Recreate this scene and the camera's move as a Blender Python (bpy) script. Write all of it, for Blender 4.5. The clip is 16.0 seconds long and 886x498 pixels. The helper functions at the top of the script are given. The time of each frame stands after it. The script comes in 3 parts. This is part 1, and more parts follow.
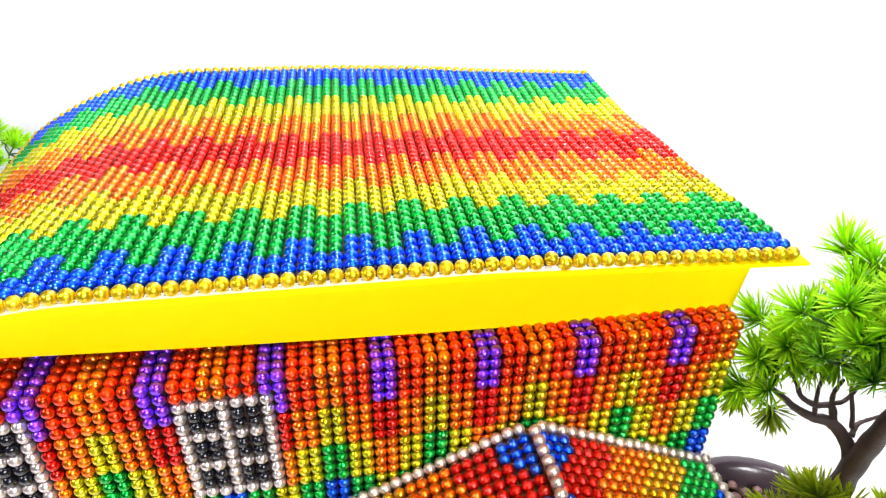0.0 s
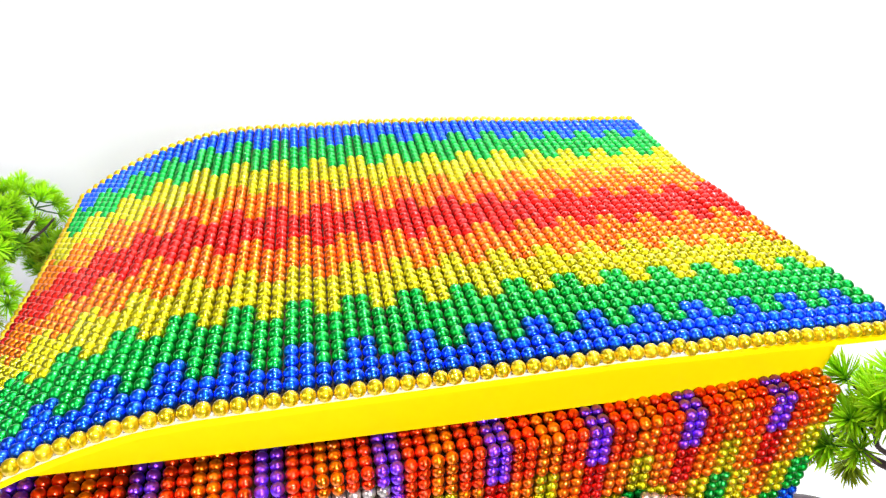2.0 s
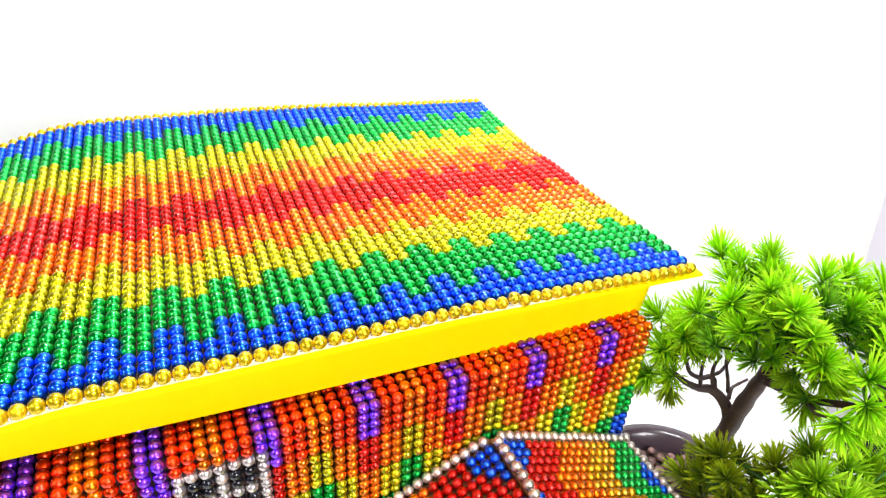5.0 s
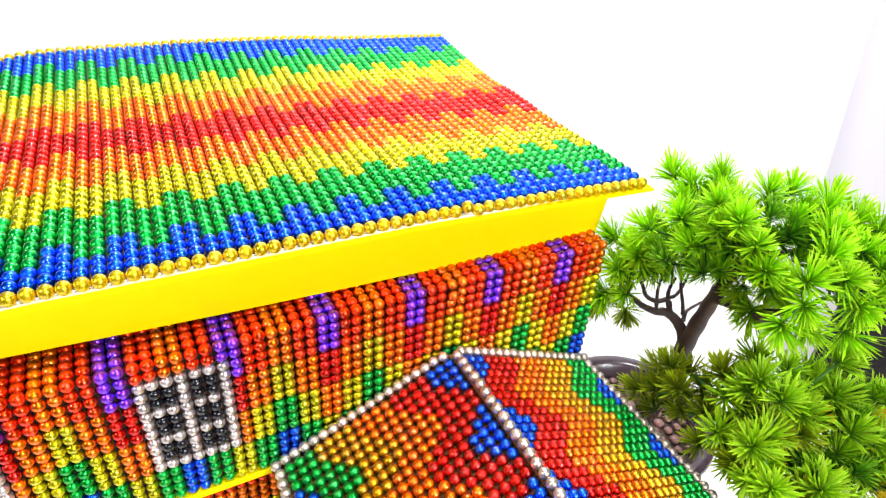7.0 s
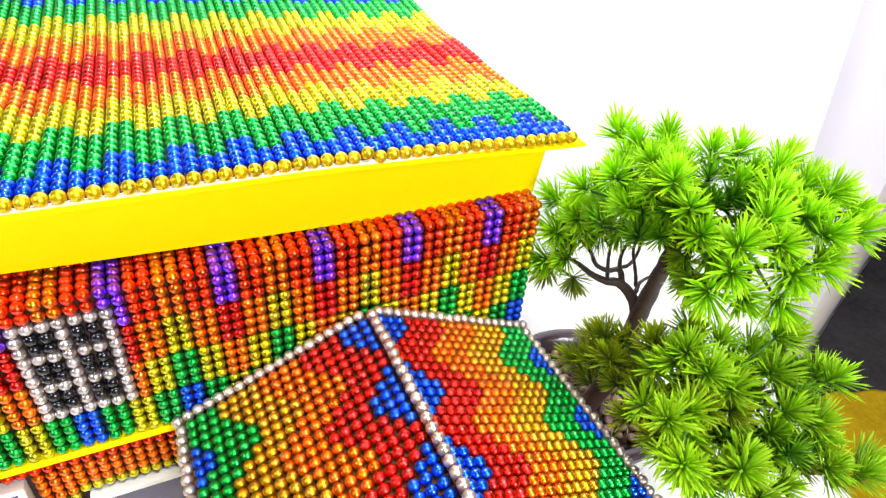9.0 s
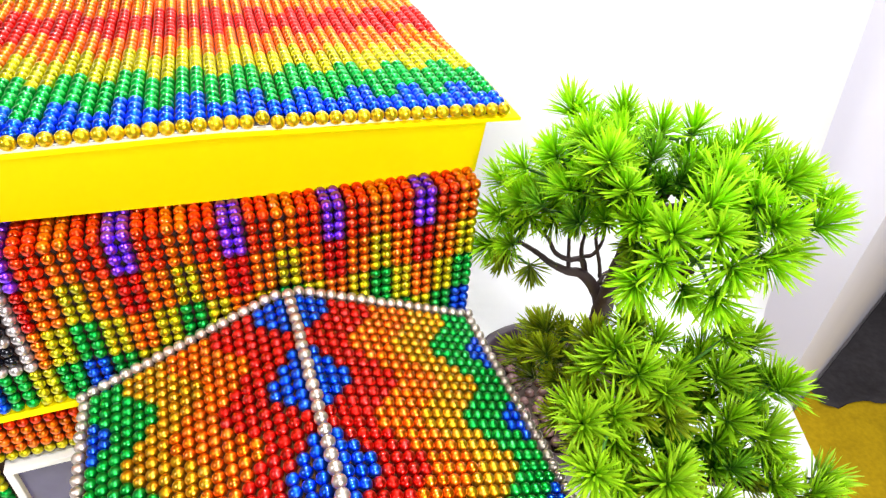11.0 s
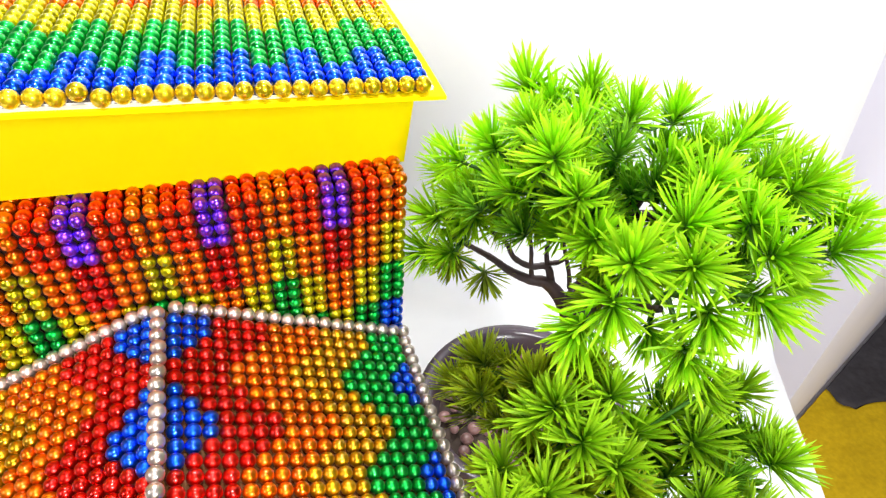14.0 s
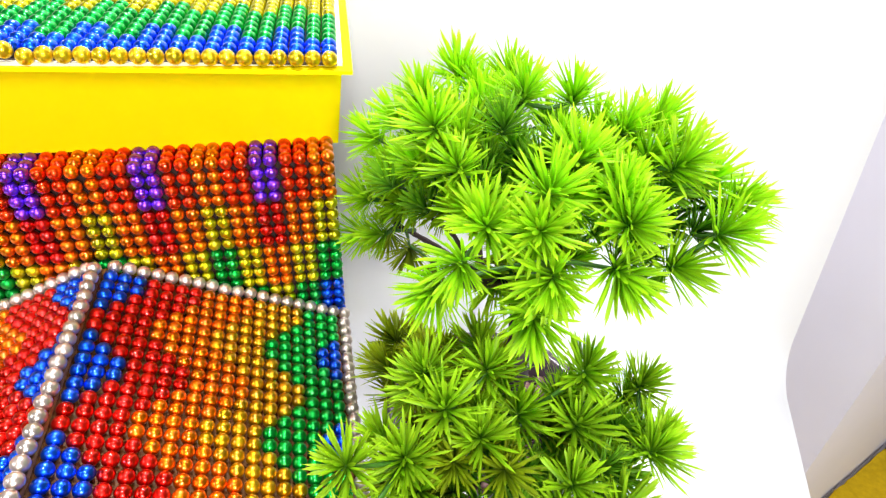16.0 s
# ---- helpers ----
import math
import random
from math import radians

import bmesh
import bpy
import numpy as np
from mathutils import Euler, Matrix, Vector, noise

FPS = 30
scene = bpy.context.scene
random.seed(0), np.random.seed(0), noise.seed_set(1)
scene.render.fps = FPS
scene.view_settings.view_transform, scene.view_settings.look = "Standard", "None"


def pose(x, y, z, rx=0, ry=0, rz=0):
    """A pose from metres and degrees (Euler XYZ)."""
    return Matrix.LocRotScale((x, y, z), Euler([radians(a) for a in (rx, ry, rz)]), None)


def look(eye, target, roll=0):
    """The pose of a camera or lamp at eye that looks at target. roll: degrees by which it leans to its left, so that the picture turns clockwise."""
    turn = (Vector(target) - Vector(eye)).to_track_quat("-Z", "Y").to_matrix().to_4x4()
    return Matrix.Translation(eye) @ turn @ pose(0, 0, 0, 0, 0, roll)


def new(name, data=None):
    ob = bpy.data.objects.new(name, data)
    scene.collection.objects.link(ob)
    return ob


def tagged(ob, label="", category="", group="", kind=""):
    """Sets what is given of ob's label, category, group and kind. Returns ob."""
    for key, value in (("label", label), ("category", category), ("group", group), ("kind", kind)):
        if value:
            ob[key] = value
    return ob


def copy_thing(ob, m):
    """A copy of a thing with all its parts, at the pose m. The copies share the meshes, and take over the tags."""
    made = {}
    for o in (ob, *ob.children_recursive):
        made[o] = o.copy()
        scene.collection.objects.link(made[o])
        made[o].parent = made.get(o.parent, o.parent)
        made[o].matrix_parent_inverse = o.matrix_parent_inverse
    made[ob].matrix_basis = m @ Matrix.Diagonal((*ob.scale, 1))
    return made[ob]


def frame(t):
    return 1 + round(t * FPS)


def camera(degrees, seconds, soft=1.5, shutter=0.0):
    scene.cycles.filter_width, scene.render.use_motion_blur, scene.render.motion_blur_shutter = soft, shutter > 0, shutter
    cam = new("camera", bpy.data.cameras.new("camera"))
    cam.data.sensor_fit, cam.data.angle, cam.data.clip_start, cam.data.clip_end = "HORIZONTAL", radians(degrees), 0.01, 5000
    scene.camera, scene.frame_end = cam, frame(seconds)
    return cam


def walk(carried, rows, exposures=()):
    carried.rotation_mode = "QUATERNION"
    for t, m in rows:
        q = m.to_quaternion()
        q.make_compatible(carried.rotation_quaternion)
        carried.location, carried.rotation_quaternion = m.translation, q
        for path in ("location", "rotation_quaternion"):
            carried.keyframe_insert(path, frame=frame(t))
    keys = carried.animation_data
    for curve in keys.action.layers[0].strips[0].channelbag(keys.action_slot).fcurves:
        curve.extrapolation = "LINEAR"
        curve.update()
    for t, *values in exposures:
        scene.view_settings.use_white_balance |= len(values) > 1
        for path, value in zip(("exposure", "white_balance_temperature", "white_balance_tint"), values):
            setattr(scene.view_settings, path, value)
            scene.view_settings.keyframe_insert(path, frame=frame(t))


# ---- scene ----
# ---- camera ----
cam = camera(70.2, 16.0, soft=1.3)
PATH = [
    (0, look((-0.1560, -0.1748, 0.3529), (-0.1052, 0.0776, 0.1991), 1.31)),
    (0.5, look((-0.1677, -0.1716, 0.3566), (-0.1130, 0.0797, 0.2023), 0.89)),
    (1, look((-0.1810, -0.1621, 0.3636), (-0.1221, 0.0876, 0.2082), 0.99)),
    (1.5, look((-0.1966, -0.1545, 0.3704), (-0.1366, 0.0972, 0.2186), 0.77)),
    (2, look((-0.2014, -0.1488, 0.3750), (-0.1385, 0.1027, 0.2240), 1.02)),
    (2.5, look((-0.1934, -0.1409, 0.3801), (-0.1232, 0.1085, 0.2288), 1.18)),
    (3, look((-0.1903, -0.1381, 0.3799), (-0.1134, 0.1097, 0.2294), 1.36)),
    (3.5, look((-0.2006, -0.1369, 0.3878), (-0.1175, 0.1098, 0.2387), 1.89)),
    (4, look((-0.2112, -0.1412, 0.3968), (-0.1175, 0.1042, 0.2519), 1.72)),
    (4.5, look((-0.2040, -0.1590, 0.3907), (-0.0980, 0.0774, 0.2394), 2.80)),
    (5, look((-0.2006, -0.1721, 0.3844), (-0.0847, 0.0566, 0.2286), 3.74)),
    (7.5, look((-0.1975, -0.1913, 0.3673), (-0.0747, 0.0241, 0.1984), 4.42)),
    (8, look((-0.1848, -0.1922, 0.3671), (-0.0627, 0.0236, 0.1981), 4.24)),
    (8.5, look((-0.1691, -0.1945, 0.3593), (-0.0489, 0.0195, 0.1869), 4.89)),
    (9, look((-0.1543, -0.2038, 0.3539), (-0.0417, 0.0107, 0.1770), 5.02)),
    (9.5, look((-0.1439, -0.2086, 0.3491), (-0.0360, 0.0068, 0.1703), 5.46)),
    (10, look((-0.1302, -0.2131, 0.3466), (-0.0261, 0.0032, 0.1666), 5.22)),
    (12.5, look((-0.0768, -0.1885, 0.3368), (0.0096, 0.0299, 0.1502), 4.64)),
    (13, look((-0.0704, -0.1781, 0.3351), (0.0169, 0.0373, 0.1453), 4.77)),
    (13.5, look((-0.0615, -0.1748, 0.3296), (0.0252, 0.0363, 0.1349), 5.08)),
    (14, look((-0.0503, -0.1728, 0.3227), (0.0335, 0.0396, 0.1281), 4.90)),
    (14.5, look((-0.0334, -0.1769, 0.3186), (0.0398, 0.0409, 0.1258), 4.48)),
    (15, look((-0.0191, -0.1842, 0.3201), (0.0463, 0.0345, 0.1254), 5.57)),
    (15.5, look((-0.0069, -0.1885, 0.3206), (0.0460, 0.0306, 0.1226), 4.43)),
    (16, look((-0.0017, -0.2021, 0.3134), (0.0506, 0.0293, 0.1298), 2.75)),
]
EXPO = 0.34
KEY, TOP, FILL, BACK = 15.0, 9.5, 6.0, 16.0
walk(cam, PATH, [(0, EXPO), (16, EXPO)])

# ---- world and light ----
world = bpy.data.worlds.new("room_air")
world.use_nodes = True
scene.world = world
world.node_tree.nodes["Background"].inputs[0].default_value = (1, 1, 1, 1)
world.node_tree.nodes["Background"].inputs[1].default_value = 0.0


def softbox(name, eye, target, size, power, tint=(0.985, 0.99, 1.0)):
    """A studio softbox: an area lamp."""
    la = bpy.data.lights.new(name, "AREA")
    la.shape, la.size, la.size_y, la.energy, la.color = "RECTANGLE", size, size, power, tint
    ob = new(name, la)
    ob.matrix_world = look(eye, target)
    return ob


softbox("softbox_key", (0.14, -1.18, 0.74), (0, 0, 0.15), 0.5, KEY)
softbox("softbox_top", (0.00, -0.40, 1.38), (0, 0.05, 0.15), 0.28, TOP)
softbox("softbox_fill", (-1.15, -0.42, 1.00), (-0.30, 0.30, 0.15), 0.36, FILL)
softbox("softbox_back", (0.10, 0.62, 1.25), (0, -0.05, 0.15), 0.4, BACK)


# ---- materials ----
def material(name, base, rough=0.5, metal=0.0, coat=0.0, coat_rough=0.08, vary=0.0, grain=0.0, grain_size=300.0,
             bump=0.0, bump_size=400.0, spec=0.5):
    """A Principled material with a mottled base colour at two scales, fine relief and, for pieces, a shift from piece to piece."""
    m = bpy.data.materials.new(name)
    m.use_nodes = True
    nt = m.node_tree
    b = nt.nodes["Principled BSDF"]
    b.inputs["Base Color"].default_value = (*base, 1)
    b.inputs["Roughness"].default_value = rough
    b.inputs["Metallic"].default_value = metal
    b.inputs["Coat Weight"].default_value = coat
    b.inputs["Coat Roughness"].default_value = coat_rough
    b.inputs["Specular IOR Level"].default_value = spec
    geo = nt.nodes.new("ShaderNodeNewGeometry")
    last = None
    if vary or grain:
        hue = nt.nodes.new("ShaderNodeHueSaturation")
        hue.inputs["Color"].default_value = (*base, 1)
        amount = None
        if grain:
            small = nt.nodes.new("ShaderNodeTexNoise")
            small.inputs["Scale"].default_value, small.inputs["Detail"].default_value = grain_size, 4
            large = nt.nodes.new("ShaderNodeTexNoise")
            large.inputs["Scale"].default_value, large.inputs["Detail"].default_value = grain_size / 9, 2
            for n in (small, large):
                nt.links.new(geo.outputs["Position"], n.inputs["Vector"])
            add = nt.nodes.new("ShaderNodeMath")
            add.operation = "ADD"
            nt.links.new(small.outputs["Fac"], add.inputs[0])
            nt.links.new(large.outputs["Fac"], add.inputs[1])
            wide = nt.nodes.new("ShaderNodeMapRange")
            for i, v in ((1, 0.6), (2, 1.4), (3, 1 - grain), (4, 1 + grain)):
                wide.inputs[i].default_value = v
            nt.links.new(add.outputs[0], wide.inputs[0])
            amount = wide.outputs[0]
        if vary:
            info = nt.nodes.new("ShaderNodeObjectInfo")
            mix = nt.nodes.new("ShaderNodeMath")
            mix.operation = "ADD"
            nt.links.new(info.outputs["Random"], mix.inputs[0])
            nt.links.new(geo.outputs["Random Per Island"], mix.inputs[1])
            part_ = nt.nodes.new("ShaderNodeMath")
            part_.operation = "FRACT"
            nt.links.new(mix.outputs[0], part_.inputs[0])
            span = nt.nodes.new("ShaderNodeMapRange")
            span.inputs[3].default_value, span.inputs[4].default_value = 1 - vary, 1 + vary
            nt.links.new(part_.outputs[0], span.inputs[0])
            if amount is not None:
                both = nt.nodes.new("ShaderNodeMath")
                both.operation = "MULTIPLY"
                nt.links.new(amount, both.inputs[0])
                nt.links.new(span.outputs[0], both.inputs[1])
                amount = both.outputs[0]
            else:
                amount = span.outputs[0]
            rr = nt.nodes.new("ShaderNodeMapRange")
            rr.inputs[3].default_value, rr.inputs[4].default_value = rough * 0.85, rough * 1.25
            nt.links.new(part_.outputs[0], rr.inputs[0])
            nt.links.new(rr.outputs[0], b.inputs["Roughness"])
        nt.links.new(amount, hue.inputs["Value"])
        nt.links.new(hue.outputs["Color"], b.inputs["Base Color"])
    if bump:
        n = nt.nodes.new("ShaderNodeTexNoise")
        n.inputs["Scale"].default_value, n.inputs["Detail"].default_value = bump_size, 5
        nt.links.new(geo.outputs["Position"], n.inputs["Vector"])
        bp = nt.nodes.new("ShaderNodeBump")
        bp.inputs["Strength"].default_value, bp.inputs["Distance"].default_value = bump, 0.0004
        nt.links.new(n.outputs["Fac"], bp.inputs["Height"])
        nt.links.new(bp.outputs["Normal"], b.inputs["Normal"])
    return m


def pearl(name, base, metal=0.92, rough=0.33):
    return material(name, base, rough=rough, metal=metal, coat=0.62, coat_rough=0.06, vary=0.09, grain=0.05, grain_size=900.0)


PAINT = {
    "B": pearl("blue_pearl_paint", (0.005, 0.10, 0.86)),
    "G": pearl("green_pearl_paint", (0.002, 0.42, 0.048)),
    "Y": pearl("yellow_pearl_paint", (0.62, 0.56, 0.005)),
    "A": pearl("amber_pearl_paint", (0.70, 0.36, 0.006)),
    "O": pearl("orange_pearl_paint", (0.86, 0.19, 0.002)),
    "R": pearl("red_pearl_paint", (0.70, 0.010, 0.004)),
    "V": pearl("orange_red_pearl_paint", (0.86, 0.046, 0.002)),
    "P": pearl("purple_pearl_paint", (0.27, 0.05, 0.92)),
    "S": pearl("silver_plating", (0.64, 0.54, 0.48), metal=0.85, rough=0.38),
    "W": pearl("white_pearl_paint", (0.62, 0.55, 0.54), metal=0.85),
    "K": pearl("black_nickel_plating", (0.012, 0.012, 0.018), metal=0.5, rough=0.2),
    "D": pearl("gold_plating", (0.76, 0.53, 0.006), metal=0.80, rough=0.36),
}
CODES = list(PAINT)
YELLOW_CARD = material("yellow_card", (0.95, 0.76, 0.001), rough=0.6, spec=0.05, grain=0.02, grain_size=120, bump=0.05)
WHITE_FOAM = material("white_foam_board", (0.82, 0.80, 0.72), rough=0.6, grain=0.03, bump=0.1)
# Wall panels behind the balls: gap shade put into a near-black brown.
WALL_GAP_SHADE = material("dark_wall_gap_shade", (0.030, 0.010, 0.005), rough=0.7, grain=0.1, bump=0.1)
# Amber light reflected between the porch balls, put into the card's colour.
PORCH_GAP_BOUNCE = material("amber_gap_bounce", (0.20, 0.08, 0.02), rough=0.6, grain=0.1, bump=0.1)
# Shade in the gaps of the roof balls, given as a dark brown.
ROOF_GAP_SHADE = material("brown_roof_gap_shade", (0.05, 0.030, 0.018), rough=0.8, grain=0.1)
WHITE_PAPER = material("white_backdrop_paper", (0.86, 0.86, 0.87), rough=0.75, grain=0.012, grain_size=60, bump=0.03)
WALL_PAINT = material("white_wall_paint", (0.80, 0.775, 0.86), rough=0.8, grain=0.03, grain_size=14, bump=0.1, bump_size=120)
FLOOR_PAINT = material("lilac_grey_floor", (0.40, 0.365, 0.385), rough=0.6, grain=0.04, grain_size=18, bump=0.1, bump_size=120)
# Greys of the unseen room sides, set dark for the balls' reflections.
ROOM_PAINT = material("grey_room_paint", (0.11, 0.11, 0.11), rough=0.85, grain=0.03, grain_size=14)
CEILING_PAINT = material("ceiling_paint", (0.12, 0.12, 0.12), rough=0.85, grain=0.02, grain_size=14)
CARPET = material("yellow_carpet", (0.55, 0.36, 0.01), rough=0.95, grain=0.22, grain_size=160, bump=0.7, bump_size=260, spec=0.1)
DARK_PILE = material("charcoal_carpet", (0.050, 0.045, 0.049), rough=0.95, grain=0.35, grain_size=110, bump=0.8, bump_size=260, spec=0.1)
POT_GLAZE = material("brown_pot_glaze", (0.060, 0.038, 0.052), rough=0.28, coat=0.5, coat_rough=0.15, grain=0.12, grain_size=180, bump=0.1)
BARK = material("dark_bark", (0.055, 0.031, 0.029), rough=0.55, grain=0.3, grain_size=500, bump=0.7, bump_size=700)
TWIG = material("green_twig", (0.05, 0.16, 0.012), rough=0.5, grain=0.15, grain_size=600)
GRAVEL = material("gravel_stone", (0.22, 0.115, 0.105), rough=0.38, vary=0.4, grain=0.2, grain_size=700, bump=0.3)
SOIL = material("brown_soil", (0.06, 0.04, 0.03), rough=0.95, grain=0.3, grain_size=300, bump=0.8)
FRAME_WHITE = material("white_plastic", (0.80, 0.78, 0.79), rough=0.35, grain=0.02)
GLASS = material("dark_window_film", (0.08, 0.07, 0.16), rough=0.08, grain=0.25, grain_size=90, coat=0.6)


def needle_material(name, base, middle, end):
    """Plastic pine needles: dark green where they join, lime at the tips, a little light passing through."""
    m = bpy.data.materials.new(name)
    m.use_nodes = True
    nt = m.node_tree
    b = nt.nodes["Principled BSDF"]
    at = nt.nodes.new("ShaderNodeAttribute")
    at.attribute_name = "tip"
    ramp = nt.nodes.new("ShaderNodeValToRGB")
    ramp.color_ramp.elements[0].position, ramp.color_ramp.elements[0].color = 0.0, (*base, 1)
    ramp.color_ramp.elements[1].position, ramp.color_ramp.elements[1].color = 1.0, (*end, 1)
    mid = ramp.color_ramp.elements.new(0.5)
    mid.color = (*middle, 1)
    info = nt.nodes.new("ShaderNodeObjectInfo")
    geo = nt.nodes.new("ShaderNodeNewGeometry")
    add = nt.nodes.new("ShaderNodeMath")
    add.operation = "ADD"
    nt.links.new(info.outputs["Random"], add.inputs[0])
    nt.links.new(geo.outputs["Random Per Island"], add.inputs[1])
    span = nt.nodes.new("ShaderNodeMapRange")
    for i, v in ((1, 0.0), (2, 2.0), (3, 0.80), (4, 1.28)):
        span.inputs[i].default_value = v
    nt.links.new(add.outputs[0], span.inputs[0])
    hue = nt.nodes.new("ShaderNodeHueSaturation")
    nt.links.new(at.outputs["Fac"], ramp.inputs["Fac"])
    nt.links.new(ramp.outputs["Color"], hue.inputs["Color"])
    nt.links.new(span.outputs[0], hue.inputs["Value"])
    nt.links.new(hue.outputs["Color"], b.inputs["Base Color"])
    b.inputs["Roughness"].default_value = 0.45
    b.inputs["Specular IOR Level"].default_value = 0.35
    thin = nt.nodes.new("ShaderNodeBsdfTranslucent")
    nt.links.new(hue.outputs["Color"], thin.inputs["Color"])
    mix = nt.nodes.new("ShaderNodeMixShader")
    mix.inputs[0].default_value = 0.45
    nt.links.new(b.outputs[0], mix.inputs[1])
    nt.links.new(thin.outputs[0], mix.inputs[2])
    nt.links.new(mix.outputs[0], nt.nodes["Material Output"].inputs["Surface"])
    return m


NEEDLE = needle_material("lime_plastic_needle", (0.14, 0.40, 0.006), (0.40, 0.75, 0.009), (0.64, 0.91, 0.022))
# Shade inside the crown and under the skirt, put into the needle colour.
SHADED_NEEDLE = needle_material("shaded_plastic_needle", (0.06, 0.22, 0.010), (0.18, 0.46, 0.016), (0.36, 0.68, 0.025))
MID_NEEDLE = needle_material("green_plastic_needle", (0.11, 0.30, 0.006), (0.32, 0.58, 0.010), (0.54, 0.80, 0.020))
# Olive of the lower tufts; between them its darkness also paints in shade.
OLIVE_NEEDLE = needle_material("olive_plastic_needle", (0.085, 0.15, 0.004), (0.27, 0.38, 0.007), (0.50, 0.61, 0.014))


# ---- mesh helpers ----
def link(name, me, parent=None, label="", kind=""):
    ob = new(name, me)
    ob.parent = parent
    return tagged(ob, label=label, kind=kind)


def part(name, bm, mat, parent=None, label="", smooth=False, kind=""):
    """Links a bmesh as one mesh object under a thing or a part."""
    me = bpy.data.meshes.new(name)
    bm.to_mesh(me)
    bm.free()
    if smooth:
        me.polygons.foreach_set("use_smooth", [True] * len(me.polygons))
    me.materials.append(mat)
    return link(name, me, parent, label, kind)


def box(lo, hi, bevel=0.0, bm=None):
    """A box between two corners, with softened edges."""
    bm = bm or bmesh.new()
    made = bmesh.ops.create_cube(bm, size=1.0)["verts"]
    for v in made:
        v.co = [lo[i] + (v.co[i] + 0.5) * (hi[i] - lo[i]) for i in range(3)]
    if bevel:
        edges = list({e for v in made for e in v.link_edges})
        bmesh.ops.bevel(bm, geom=edges, offset=bevel, segments=2, affect="EDGES", profile=0.5)
    return bm


def sheet(rows, thick, flip=False):
    """A solid sheet from a grid of points: the given face and one that lies below it by thick along its own normals."""
    bm = bmesh.new()
    top = [[bm.verts.new(p) for p in row] for row in rows]
    n, m = len(rows), len(rows[0])
    pts = np.array(rows, float)
    du, dv = np.gradient(pts, axis=0), np.gradient(pts, axis=1)
    nor = np.cross(du, dv)
    nor /= np.linalg.norm(nor, axis=2, keepdims=True) + 1e-12
    low = pts - nor * thick * (-1 if flip else 1)
    bot = [[bm.verts.new(low[i, j]) for j in range(m)] for i in range(n)]
    for i in range(n - 1):
        for j in range(m - 1):
            bm.faces.new((top[i][j], top[i + 1][j], top[i + 1][j + 1], top[i][j + 1]))
            bm.faces.new((bot[i][j], bot[i][j + 1], bot[i + 1][j + 1], bot[i + 1][j]))
    for i in range(n - 1):
        bm.faces.new((top[i][0], bot[i][0], bot[i + 1][0], top[i + 1][0]))
        bm.faces.new((top[i][-1], top[i + 1][-1], bot[i + 1][-1], bot[i][-1]))
    for j in range(m - 1):
        bm.faces.new((top[0][j], top[0][j + 1], bot[0][j + 1], bot[0][j]))
        bm.faces.new((top[-1][j], bot[-1][j], bot[-1][j + 1], top[-1][j + 1]))
    bmesh.ops.recalc_face_normals(bm, faces=bm.faces)
    return bm


def tube(points, radii, sides=8, bm=None):
    """A tapered limb along points."""
    bm = bm or bmesh.new()
    pts = [Vector(p) for p in points]
    rings, side = [], None
    for i, p in enumerate(pts):
        d = (pts[min(i + 1, len(pts) - 1)] - pts[max(i - 1, 0)]).normalized()
        side = d.orthogonal().normalized() if side is None else (side - d * side.dot(d)).normalized()
        up = d.cross(side)
        rings.append([bm.verts.new(p + radii[i] * (math.cos(a) * side + math.sin(a) * up))
                      for a in (2 * math.pi * k / sides for k in range(sides))])
    for a, b in zip(rings, rings[1:]):
        for k in range(sides):
            bm.faces.new((a[k], a[(k + 1) % sides], b[(k + 1) % sides], b[k]))
    bm.faces.new(rings[0][::-1])
    bm.faces.new(rings[-1])
    return bm


def bend(points, steps=6):
    """A smooth line through points (Catmull-Rom)."""
    p = [Vector(q) for q in points]
    p = [2 * p[0] - p[1], *p, 2 * p[-1] - p[-2]]
    out = []
    for i in range(1, len(p) - 2):
        for s in range(steps):
            t = s / steps
            out.append(0.5 * (2 * p[i] + (p[i + 1] - p[i - 1]) * t + (2 * p[i - 1] - 5 * p[i] + 4 * p[i + 1] - p[i + 2]) * t * t
                              + (3 * p[i] - p[i - 1] - 3 * p[i + 1] + p[i + 2]) * t ** 3))
    return [*out, p[-2]]


def ball_shape(level):
    bm = bmesh.new()
    bmesh.ops.create_icosphere(bm, subdivisions=level, radius=1.0)
    bm.verts.ensure_lookup_table()
    v = np.array([w.co[:] for w in bm.verts])
    f = np.array([[w.index for w in g.verts] for g in bm.faces])
    bm.free()
    return v, f


SHAPES = {2: ball_shape(2), 3: ball_shape(3)}
D = 0.005
R_BALL = 0.00248


def solid(name, verts, faces, slots, index=None):
    """A smooth mesh from arrays of corners and triangles."""
    me = bpy.data.meshes.new(name)
    me.vertices.add(len(verts))
    me.vertices.foreach_set("co", np.ascontiguousarray(verts, dtype=np.float32).ravel())
    me.loops.add(faces.size)
    me.loops.foreach_set("vertex_index", np.ascontiguousarray(faces, dtype=np.int32).ravel())
    me.polygons.add(len(faces))
    me.polygons.foreach_set("loop_start", np.arange(0, faces.size, 3, dtype=np.int32))
    me.polygons.foreach_set("loop_total", np.full(len(faces), 3, dtype=np.int32))
    for m in slots:
        me.materials.append(m)
    if index is not None:
        me.polygons.foreach_set("material_index", np.ascontiguousarray(index, dtype=np.int32))
    me.update(calc_edges=True)
    me.polygons.foreach_set("use_smooth", np.ones(len(faces), dtype=bool))
    return me


BALLS = {c: solid("ball", SHAPES[3][0] * R_BALL, SHAPES[3][1], [PAINT[c]]) for c in CODES}
shake = np.random.RandomState(4)


